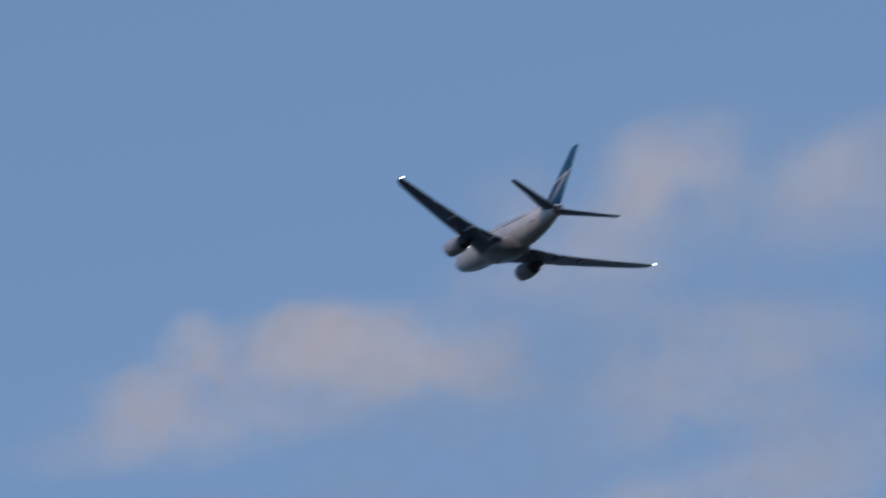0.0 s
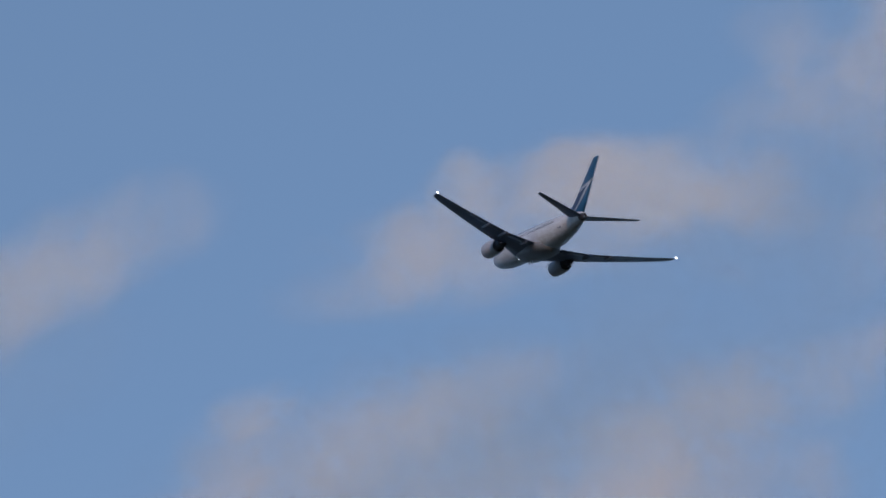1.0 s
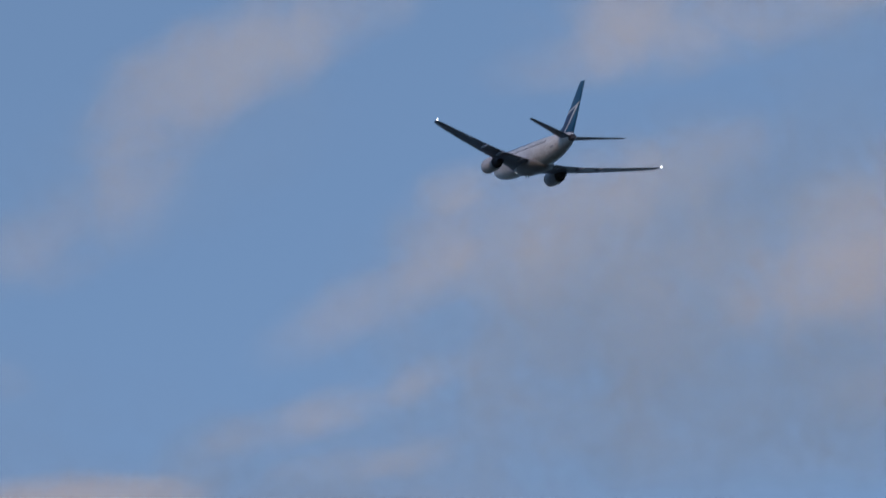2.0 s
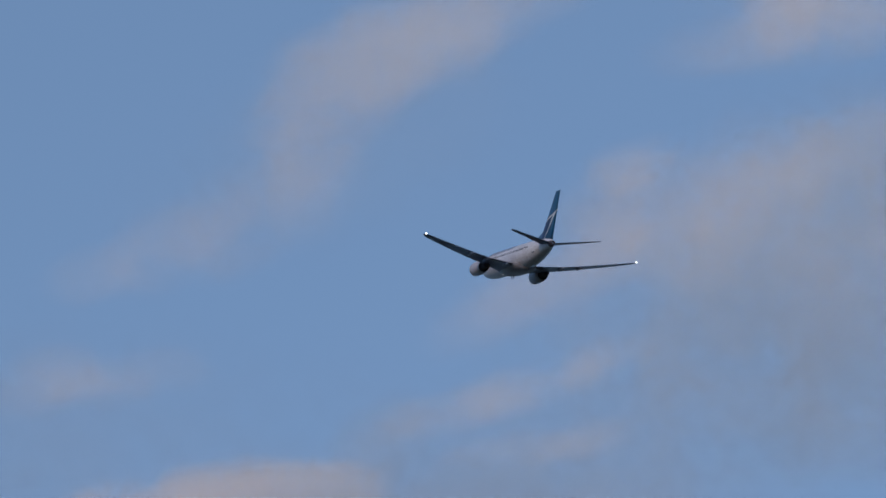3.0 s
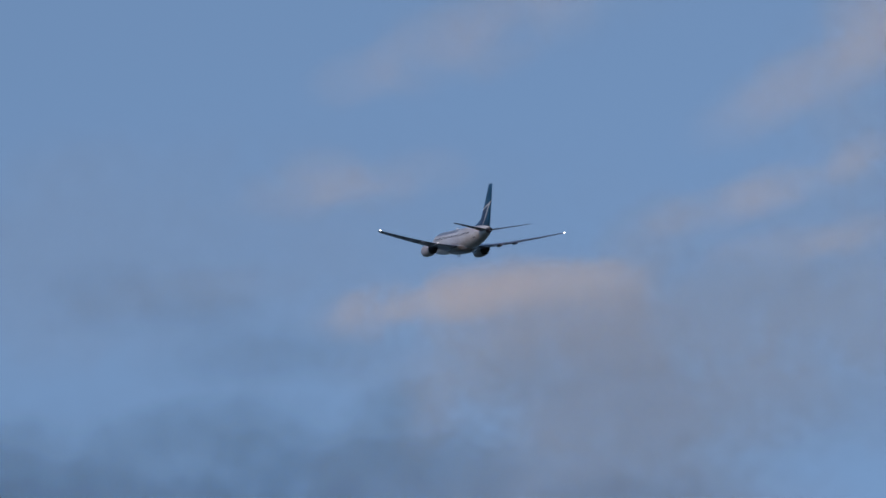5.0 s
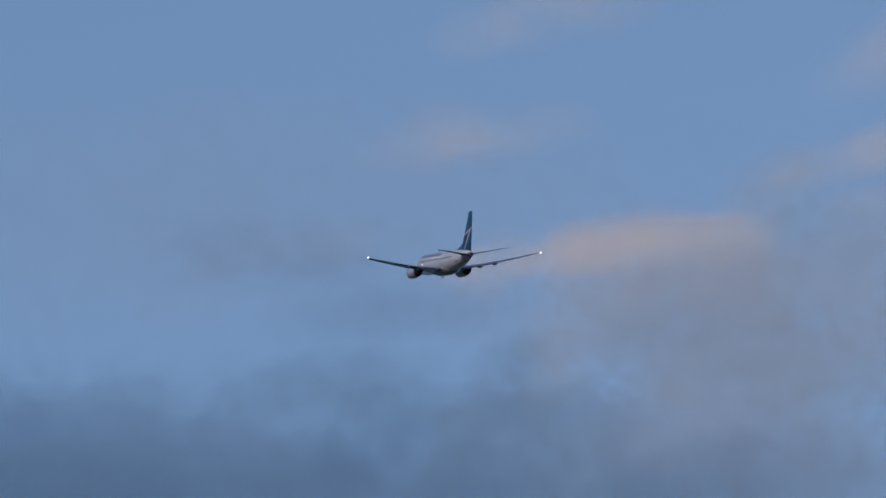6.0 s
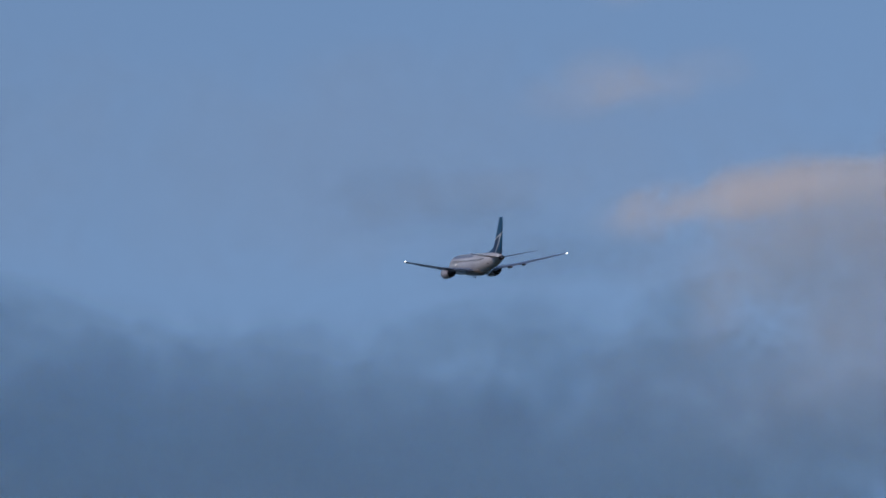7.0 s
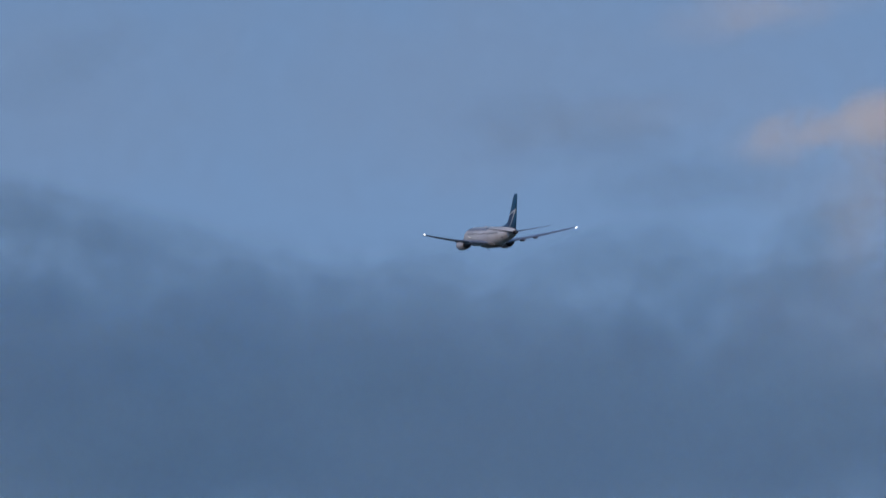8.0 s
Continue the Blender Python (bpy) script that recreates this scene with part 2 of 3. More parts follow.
def billow(bank, left, up, half_wide, half_high, tilt, density):
    """A body of vapour about 4 km off: thin uneven shells, one behind the other, that thicken its middle. Angles in degrees as seen from the ground."""
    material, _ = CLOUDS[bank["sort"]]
    billow_count[0] += 1
    seed = billow_count[0] * 37.0
    far = FAR + 15.0 * ((billow_count[0] * 17) % 61)
    a, b = far * math.tan(radians(half_wide)), far * math.tan(radians(half_high))
    az, el = radians(left), radians(up)
    place = Vector((-math.sin(az) * math.cos(el), math.cos(az) * math.cos(el), math.sin(el))) * far
    turn = look(place, (0, 0, 0)) @ pose(0, 0, 0, 0, 180, 0) @ pose(0, 0, 0, 0, 0, tilt)
    if bank.location.length == 0:
        bank.location = place
    bm = bmesh.new()
    uv = bm.loops.layers.uv.new("outline")
    nu, nv, reach = 22, 14, 1.5
    shells = 1
    while 1 - (1 - density) ** (1 / shells) > THIN[bank["sort"]]:
        shells += 1
    outer, where = None, {}
    for shell in range(shells):
        grid = []
        for j in range(nv + 1):
            row = []
            for i in range(nu + 1):
                u, v = (2 * i / nu - 1) * reach, (2 * j / nv - 1) * reach
                p = Vector((u * a, v * b, 0))
                puff = noise.fractal(p / 60 + Vector((seed, 0, 0)), 0.9, 2.1, 3) * 2.0
                p.z = p.length_squared / (2 * far) + max(-3.5, min(3.5, puff)) - 2.5 * shell      # follows the dome of the sky
                vert = bm.verts.new(p)
                where[vert] = (u, v)
                row.append(vert)
            grid.append(row)
        for j in range(nv):
            for i in range(nu):
                quad = (grid[j][i], grid[j][i + 1], grid[j + 1][i + 1], grid[j + 1][i])
                if min(math.hypot(*where[q]) for q in quad) > reach:
                    continue
                face = bm.faces.new(quad)
                for loop in face.loops:
                    loop[uv].uv = where[loop.vert]
        if outer:                       # the shells hang together at one end
            q = nv // 2
            fold = bm.faces.new((outer[q][nu], outer[q + 1][nu], grid[q + 1][nu], grid[q][nu]))
            for loop in fold.loops:
                loop[uv].uv = where[loop.vert]
        outer = grid
    for vert in [v for v in bm.verts if not v.link_faces]:
        bm.verts.remove(vert)
    me = bpy.data.meshes.new("billow")
    bm.to_mesh(me)
    bm.free()
    for p in me.polygons:
        p.use_smooth = True
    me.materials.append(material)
    ob = new("billow", me)
    ob["density"] = 1 - (1 - density) ** (1 / shells)
    ob.parent = bank
    ob.matrix_basis = Matrix.Translation(-bank.location) @ turn
    return ob


def build_dimming_bank():
    """Dark banks added out of view all round, low over the horizon, to dim the sky's light."""
    rng = random.Random(5)
    for left in range(-160, 200, 24):
        bank = cloud(RING)
        ahead = abs(left - 7) < 45
        for k in (-6, 6):
            billow(bank, left + k, (3.0 if ahead else 6.0) + rng.uniform(-1, 1), 13.0, (4.5 if ahead else 7.5) + rng.uniform(-1, 1), 0, 0.6)


def build_clouds():
    bank = cloud(PINK)
    billow(bank, 1.79, 24.07, 0.80, 0.39, 15, 0.48)
    billow(bank, 2.49, 24.06, 0.40, 0.30, 20, 0.4)
    billow(bank, 2.49, 24.21, 0.23, 0.23, 70, 0.3)
    billow(bank, 1.40, 24.33, 0.31, 0.20, 0, 0.3)
    billow(bank, 2.88, 23.54, 0.57, 0.43, 45, 0.31)
    billow(bank, 1.06, 24.08, 0.91, 0.40, -3, 0.46)
    billow(bank, 0.26, 24.07, 0.86, 0.42, 0, 0.37)
    billow(bank, -0.45, 23.98, 0.57, 0.39, 0, 0.32)
    billow(bank, 1.62, 23.71, 1.77, 0.39, 5, 0.36)
    billow(bank, 2.45, 23.34, 1.32, 0.33, 10, 0.28)
    billow(bank, 3.65, 23.16, 0.68, 0.26, 10, 0.11)
    bank = cloud(PINK)
    billow(bank, -1.92, 25.70, 0.46, 0.39, 30, 0.28)
    billow(bank, -2.38, 25.85, 0.68, 0.39, 10, 0.32)
    billow(bank, -2.03, 25.24, 0.80, 0.51, 0, 0.28)
    billow(bank, -0.79, 25.41, 0.51, 0.38, 0, 0.16)
    billow(bank, -1.15, 25.02, 0.60, 0.42, 40, 0.22)
    billow(bank, -0.76, 25.16, 0.26, 0.34, 0, 0.2)
    billow(bank, -1.72, 25.30, 0.52, 0.35, 40, 0.2)
    billow(bank, -0.95, 24.74, 0.86, 0.39, 0, 0.28)
    billow(bank, -2.77, 25.69, 0.37, 0.51, 60, 0.2)
    bank = cloud(PINK)
    billow(bank, -3.62, 25.67, 0.49, 0.36, 20, 0.36)
    billow(bank, -4.19, 25.76, 0.49, 0.45, 30, 0.32)
    billow(bank, -3.67, 25.26, 0.97, 0.33, 0, 0.2)
    bank = cloud(PINK)
    billow(bank, -2.01, 23.71, 0.75, 0.45, 30, 0.32)
    billow(bank, -2.84, 23.75, 0.91, 0.39, 0, 0.25)
    billow(bank, -2.30, 24.37, 0.86, 0.27, 0, 0.25)
    billow(bank, -3.52, 24.20, 1.09, 0.33, 5, 0.28)
    billow(bank, -2.75, 22.80, 1.35, 0.36, 10, 0.36)
    billow(bank, -1.65, 22.58, 0.80, 0.27, 16, 0.28)
    billow(bank, -3.83, 23.12, 0.86, 0.57, 0, 0.32)
    bank = cloud(PINK)
    billow(bank, 0.31, 21.87, 0.96, 0.58, 30, 0.4)
    billow(bank, 0.98, 21.48, 0.82, 0.58, 35, 0.4)
    billow(bank, 0.05, 21.26, 1.10, 0.58, 10, 0.35)
    billow(bank, -0.10, 20.30, 0.90, 0.50, 20, 0.22)
    billow(bank, 2.90, 20.90, 1.40, 0.70, 20, 0.2)
    billow(bank, 1.26, 21.08, 0.82, 0.43, 20, 0.31)
    billow(bank, 0.20, 22.12, 0.80, 0.40, 25, 0.18)
    billow(bank, -0.80, 22.25, 0.80, 0.35, 15, 0.26)
    bank = cloud(PINK)
    billow(bank, 4.49, 22.07, 0.46, 0.27, 20, 0.32)
    billow(bank, 4.76, 21.61, 0.52, 0.45, 40, 0.32)
    billow(bank, 3.88, 21.91, 0.86, 0.45, 15, 0.32)
    billow(bank, 3.00, 22.04, 0.91, 0.42, 15, 0.3)
    billow(bank, 2.28, 22.25, 0.80, 0.33, 20, 0.26)
    billow(bank, 1.78, 22.46, 0.43, 0.27, 15, 0.2)
    billow(bank, 4.10, 21.30, 1.03, 0.39, 10, 0.28)
    billow(bank, 3.06, 21.50, 1.09, 0.51, 0, 0.28)
    billow(bank, 5.35, 21.00, 0.85, 0.30, 20, 0.18)
    billow(bank, 3.55, 21.85, 0.95, 0.40, 12, 0.2)
    bank = cloud(HAZY)
    billow(bank, 3.11, 20.61, 1.54, 0.57, 5, 0.32)
    billow(bank, 1.75, 20.29, 1.66, 0.70, 5, 0.36)
    billow(bank, 0.05, 19.85, 1.10, 0.50, 10, 0.34)
    billow(bank, 3.35, 20.90, 1.90, 1.00, 20, 0.22)
    billow(bank, 0.65, 20.58, 0.97, 0.76, 20, 0.36)
    billow(bank, 3.93, 19.90, 1.20, 0.39, 0, 0.24)
    billow(bank, 2.03, 19.58, 2.06, 0.45, 0, 0.36)
    bank = cloud(PINK)
    billow(bank, 5.98, 23.56, 0.95, 0.44, 25, 0.34)
    billow(bank, 6.81, 23.20, 0.95, 0.48, 25, 0.34)
    billow(bank, 7.40, 22.85, 0.75, 0.50, 30, 0.28)
    billow(bank, 7.85, 22.35, 0.58, 0.48, 45, 0.22)
    billow(bank, 7.90, 21.95, 0.62, 0.48, 40, 0.2)
    billow(bank, 8.42, 21.60, 0.64, 0.44, 35, 0.2)
    bank = cloud(PINK)
    billow(bank, 4.94, 20.28, 0.52, 0.19, 20, 0.29)
    billow(bank, 5.90, 20.80, 0.70, 0.30, 25, 0.15)
    billow(bank, 5.59, 20.08, 0.68, 0.20, 15, 0.27)
    billow(bank, 6.35, 19.82, 0.68, 0.19, 12, 0.24)
    billow(bank, 5.05, 19.59, 0.46, 0.18, 15, 0.29)
    billow(bank, 5.70, 19.51, 0.68, 0.16, 5, 0.24)
    bank = cloud(PINK)
    billow(bank, 7.74, 19.18, 0.63, 0.21, 5, 0.48)
    billow(bank, 8.50, 19.13, 0.80, 0.26, 8, 0.44)
    billow(bank, 9.36, 18.94, 0.92, 0.23, 8, 0.38)
    billow(bank, 8.98, 19.10, 0.77, 0.23, 8, 0.34)
    billow(bank, 8.93, 19.05, 0.92, 0.21, 9, 0.35)
    billow(bank, 7.41, 19.13, 0.37, 0.23, 0, 0.31)
    billow(bank, 8.12, 18.88, 1.20, 0.32, 5, 0.25)
    bank = cloud(PINK)
    billow(bank, 10.07, 20.15, 0.52, 0.24, 5, 0.18)
    billow(bank, 10.45, 19.99, 0.57, 0.24, 5, 0.14)
    billow(bank, 9.75, 20.05, 0.51, 0.20, 0, 0.14)
    billow(bank, 9.31, 20.18, 0.56, 0.20, 5, 0.12)
    bank = cloud(HAZY)
    billow(bank, 7.81, 18.69, 1.32, 0.39, 0, 0.36)
    billow(bank, 6.46, 18.93, 1.32, 0.45, 5, 0.34)
    billow(bank, 5.11, 18.92, 1.20, 0.57, 5, 0.36)
    billow(bank, 8.56, 18.43, 1.20, 0.39, 0, 0.3)
    billow(bank, 7.01, 18.17, 1.77, 0.51, 0, 0.36)
    billow(bank, 5.13, 18.15, 1.49, 0.57, 0, 0.36)
    bank = cloud(HAZY)
    billow(bank, 8.61, 18.41, 0.86, 0.36, 20, 0.25)
    billow(bank, 6.97, 19.60, 0.52, 0.30, 20, 0.28)
    billow(bank, 7.28, 17.87, 0.86, 0.57, 0, 0.25)
    billow(bank, 7.53, 18.70, 0.91, 0.36, 5, 0.25)
    billow(bank, 11.10, 19.16, 0.75, 0.20, 5, 0.17)
    billow(bank, 11.85, 19.05, 0.70, 0.20, 5, 0.14)
    bank = cloud(PINK)
    billow(bank, 9.05, 21.30, 0.62, 0.35, 20, 0.2)
    billow(bank, 9.70, 21.10, 0.52, 0.26, 15, 0.13)
    bank = cloud(DARK)
    billow(bank, 12.16, 19.14, 0.77, 0.22, -3, 0.09)
    billow(bank, 11.61, 18.91, 0.82, 0.23, 5, 0.15)
    billow(bank, 11.01, 18.46, 0.77, 0.28, 5, 0.18)
    billow(bank, 11.22, 17.90, 0.97, 0.26, 8, 0.3)
    bank = cloud(DARK)
    billow(bank, 9.34, 18.12, 0.51, 0.20, 15, 0.25)
    billow(bank, 9.34, 17.66, 0.66, 0.23, 0, 0.35)
    billow(bank, 10.41, 17.60, 1.07, 0.23, 0, 0.35)
    bank = cloud(DARK)
    billow(bank, 14.73, 17.50, 0.87, 0.36, 0, 0.22)
    billow(bank, 13.20, 17.62, 0.65, 0.26, 10, 0.26)
    billow(bank, 14.50, 17.05, 1.33, 0.43, 0, 0.62)
    billow(bank, 12.80, 17.22, 0.92, 0.36, 10, 0.26)
    billow(bank, 12.05, 17.61, 0.66, 0.28, 30, 0.18)
    billow(bank, 11.30, 17.81, 0.77, 0.31, 10, 0.32)
    billow(bank, 12.05, 17.08, 1.33, 0.38, 0, 0.36)
    billow(bank, 10.50, 17.51, 0.92, 0.41, 10, 0.42)
    billow(bank, 9.42, 17.91, 0.49, 0.38, 50, 0.35)
    billow(bank, 9.27, 17.39, 0.97, 0.43, 15, 0.45)
    billow(bank, 10.50, 16.89, 1.94, 0.46, 0, 0.42)
    billow(bank, 8.36, 17.08, 1.18, 0.43, 0, 0.45)
    billow(bank, 7.14, 16.90, 1.18, 0.49, 0, 0.5)
    billow(bank, 7.80, 16.30, 1.30, 0.55, 0, 0.5)
    billow(bank, 13.43, 16.75, 1.58, 0.33, 0, 0.6)
    bank = cloud(DARK)
    billow(bank, 16.90, 18.18, 0.77, 0.33, -10, 0.55)
    billow(bank, 16.04, 17.96, 1.02, 0.38, -10, 0.6)
    billow(bank, 16.72, 17.39, 1.07, 0.49, 0, 0.7)
    billow(bank, 15.55, 17.31, 1.33, 0.49, 0, 0.6)
    billow(bank, 16.60, 16.58, 1.58, 0.59, 0, 0.85)
    billow(bank, 16.25, 16.25, 1.60, 0.70, 0, 0.5)
    bank = cloud(PINK)
    billow(bank, 9.00, 18.30, 0.45, 0.40, 70, 0.2)
    billow(bank, 9.15, 17.95, 0.40, 0.30, 60, 0.14)
    bank = cloud(DARK)
    billow(bank, 11.80, 19.12, 0.87, 0.20, 4, 0.1)
    billow(bank, 12.38, 19.03, 0.51, 0.26, 20, 0.1)
    bank = cloud(DARK)
    billow(bank, 10.72, 18.58, 0.77, 0.26, 5, 0.24)
    billow(bank, 10.02, 18.52, 0.61, 0.23, 5, 0.15)
    billow(bank, 11.25, 18.94, 0.56, 0.18, 0, 0.14)
    bank = cloud(DARK)
    billow(bank, 16.66, 19.53, 0.61, 0.28, 30, 0.14)
    billow(bank, 16.12, 19.75, 0.56, 0.20, 20, 0.1)
    bank = cloud(HAZY)
    billow(bank, -2.29, 23.86, 2.35, 0.97, 0, 0.22)
    billow(bank, 0.40, 23.65, 1.30, 0.50, 5, 0.2)
    billow(bank, -3.05, 25.48, 1.64, 0.77, 0, 0.18)
    billow(bank, 1.25, 22.17, 2.66, 0.87, 15, 0.22)
    bank = cloud(HAZY)
    billow(bank, 1.42, 21.08, 2.66, 1.33, 15, 0.24)
    billow(bank, 3.56, 21.28, 2.15, 1.07, 20, 0.22)
    billow(bank, 7.57, 22.27, 1.69, 0.77, 25, 0.13)
    bank = cloud(HAZY)
    billow(bank, 5.22, 19.19, 2.45, 0.87, 5, 0.24)
    billow(bank, 7.54, 18.08, 1.69, 1.12, 0, 0.24)
    bank = cloud(DARK)
    billow(bank, 15.53, 16.29, 3.83, 1.43, 0, 0.9)
    billow(bank, 13.50, 16.15, 4.50, 0.95, 0, 0.6)
    billow(bank, 11.55, 16.09, 3.83, 1.28, 0, 0.84)
    billow(bank, 13.14, 17.30, 2.56, 0.66, 5, 0.24)
    billow(bank, 9.30, 17.58, 0.80, 0.38, 5, 0.28)
    billow(bank, 9.25, 16.67, 1.23, 0.56, 0, 0.48)
    billow(bank, 9.53, 16.06, 1.48, 0.61, 0, 0.55)
    billow(bank, 9.70, 16.35, 1.40, 0.60, 0, 0.5)
    billow(bank, 7.70, 17.15, 1.30, 0.60, 0, 0.22)
    billow(bank, 16.34, 16.58, 1.53, 0.66, 0, 0.5)
    billow(bank, 16.48, 15.97, 1.69, 0.56, 0, 0.6)
    # broad faint sheets added to tint the lower sky with haze
    bank = cloud(HAZY)
    billow(bank, 13.50, 19.35, 4.20, 1.00, 0, 0.15)
    billow(bank, 10.50, 19.40, 3.50, 1.10, 0, 0.12)
    billow(bank, 16.50, 19.30, 1.60, 1.10, 30, 0.1)
    bank = cloud(HAZY)
    billow(bank, 8.10, 17.12, 1.64, 0.72, 0, 0.34)
    billow(bank, 7.02, 17.61, 1.12, 1.02, 0, 0.3)
    billow(bank, 6.30, 17.20, 1.00, 0.60, 0, 0.32)
    billow(bank, 9.14, 16.87, 1.12, 1.23, 0, 0.3)



# ---------------------------------------------------------------- the airliner
HULL = [  # behind the nose, half width, half height, height of the ring's centre
    (0.0, 0.04, 0.04, -0.58), (0.12, 0.28, 0.26, -0.57), (0.45, 0.58, 0.55, -0.52), (1.0, 0.92, 0.88, -0.44), (1.8, 1.28, 1.26, -0.32),
    (2.8, 1.58, 1.62, -0.14), (4.0, 1.78, 1.88, -0.03), (5.4, 1.88, 2.0, 0.0), (9.0, 1.88, 2.0, 0.0), (13.0, 1.88, 2.0, 0.0),
    (17.0, 1.88, 2.0, 0.0), (19.0, 1.87, 1.97, 0.03), (21.0, 1.80, 1.84, 0.14), (23.0, 1.62, 1.62, 0.33),
    (25.0, 1.33, 1.36, 0.52), (27.0, 0.96, 1.04, 0.71), (28.3, 0.64, 0.74, 0.82), (29.0, 0.44, 0.54, 0.86), (29.35, 0.33, 0.42, 0.86)]


def hull_at(s):
    for a, b in zip(HULL, HULL[1:]):
        if a[0] <= s <= b[0]:
            k = (s - a[0]) / (b[0] - a[0])
            return [a[i] + (b[i] - a[i]) * k for i in (1, 2, 3)]
    return list(HULL[-1][1:])


def on_hull(s, angle, proud=0.0):
    """A point of the skin; angle in degrees up from the left side (0) over the top (90) to the right side (180)."""
    w, h, c = hull_at(s)
    t = radians(angle)
    return at(s, (w + proud) * math.cos(t), 0.08 + c + (h + proud) * math.sin(t))


def hull_patch(s0, s1, a0, a1, proud=0.02, nu=4, nv=3):
    """A patch that lies on the skin, with its edge turned down onto it."""
    bm = bmesh.new()
    g = [[bm.verts.new(on_hull(s0 + (s1 - s0) * i / nu, a0 + (a1 - a0) * j / nv, proud if 0 < i < nu and 0 < j < nv else proud * 0.6))
          for j in range(nv + 1)] for i in range(nu + 1)]
    for i in range(nu):
        for j in range(nv):
            bm.faces.new((g[i][j], g[i + 1][j], g[i + 1][j + 1], g[i][j + 1]))
    return bm


def half_thick(u, ratio):
    """Half thickness of an aerofoil of chord 1 at u."""
    return 5 * ratio * (0.2969 * math.sqrt(u) - 0.126 * u - 0.3516 * u * u + 0.2843 * u ** 3 - 0.1036 * u ** 4)


STATIONS = [0.0, 0.012, 0.05, 0.12, 0.22, 0.35, 0.5, 0.66, 0.82, 1.0]


def wing_ring(s0, s1, y, z, ratio, camber=0.0):
    upper = [(u, half_thick(u, ratio) + camber * 4 * u * (1 - u)) for u in STATIONS]
    lower = [(u, -half_thick(u, ratio) + camber * 4 * u * (1 - u)) for u in STATIONS[-2:0:-1]]
    c = s1 - s0
    return [at(s0 + u * c, y, z + t * c) for u, t in upper + lower]


WING = [  # leading edge, trailing edge, to the side, height, thickness
    (8.9, 17.9, 0.6, -1.38, 0.13), (10.2, 17.95, 1.85, -1.25, 0.13), (11.6, 17.9, 3.6, -1.08, 0.125), (12.85, 17.9, 5.7, -0.84, 0.115),
    (14.05, 18.45, 8.2, -0.5, 0.11), (15.35, 19.1, 11.0, -0.02, 0.105), (16.65, 19.7, 13.8, 0.48, 0.1), (17.85, 20.2, 16.2, 0.95, 0.1),
    (18.45, 20.3, 16.85, 1.07, 0.09), (18.8, 20.33, 17.04, 1.11, 0.085), (19.1, 20.33, 17.13, 1.14, 0.07)]


def wing_at(y):
    y = abs(y)
    for a, b in zip(WING, WING[1:]):
        if a[2] <= y <= b[2]:
            k = (y - a[2]) / (b[2] - a[2])
            return [a[i] + (b[i] - a[i]) * k for i in range(5)]
    return list(WING[-1])


def lathe(profile, y, z, seg=28, squash=1.0):
    """Rings about the engine's axis from (s, radius) pairs."""
    return [[at(s, y + r * math.cos(2 * math.pi * k / seg), z + r * squash * math.sin(2 * math.pi * k / seg)) for k in range(seg)] for s, r in profile]


def spindle(s0, s1, y, z0, z1, radius, seg=12, flat=1.0):
    rings = []
    for i in range(11):
        k = i / 10
        r = radius * (math.sin(math.pi * min(1, 0.04 + k * 0.95)) ** 0.6)
        zc = z0 + (z1 - z0) * k
        rings.append([at(s0 + (s1 - s0) * k, y + r * flat * math.cos(2 * math.pi * q / seg), zc + r * math.sin(2 * math.pi * q / seg)) for q in range(seg)])
    return rings_mesh(rings)


def blob(s, y, z, r, long=1.0):
    bm = bmesh.new()
    bmesh.ops.create_icosphere(bm, subdivisions=2, radius=r)
    for v in bm.verts:
        v.co = Vector(at(s, y, z)) + Vector((v.co.x * long, v.co.y, v.co.z))
    return bm


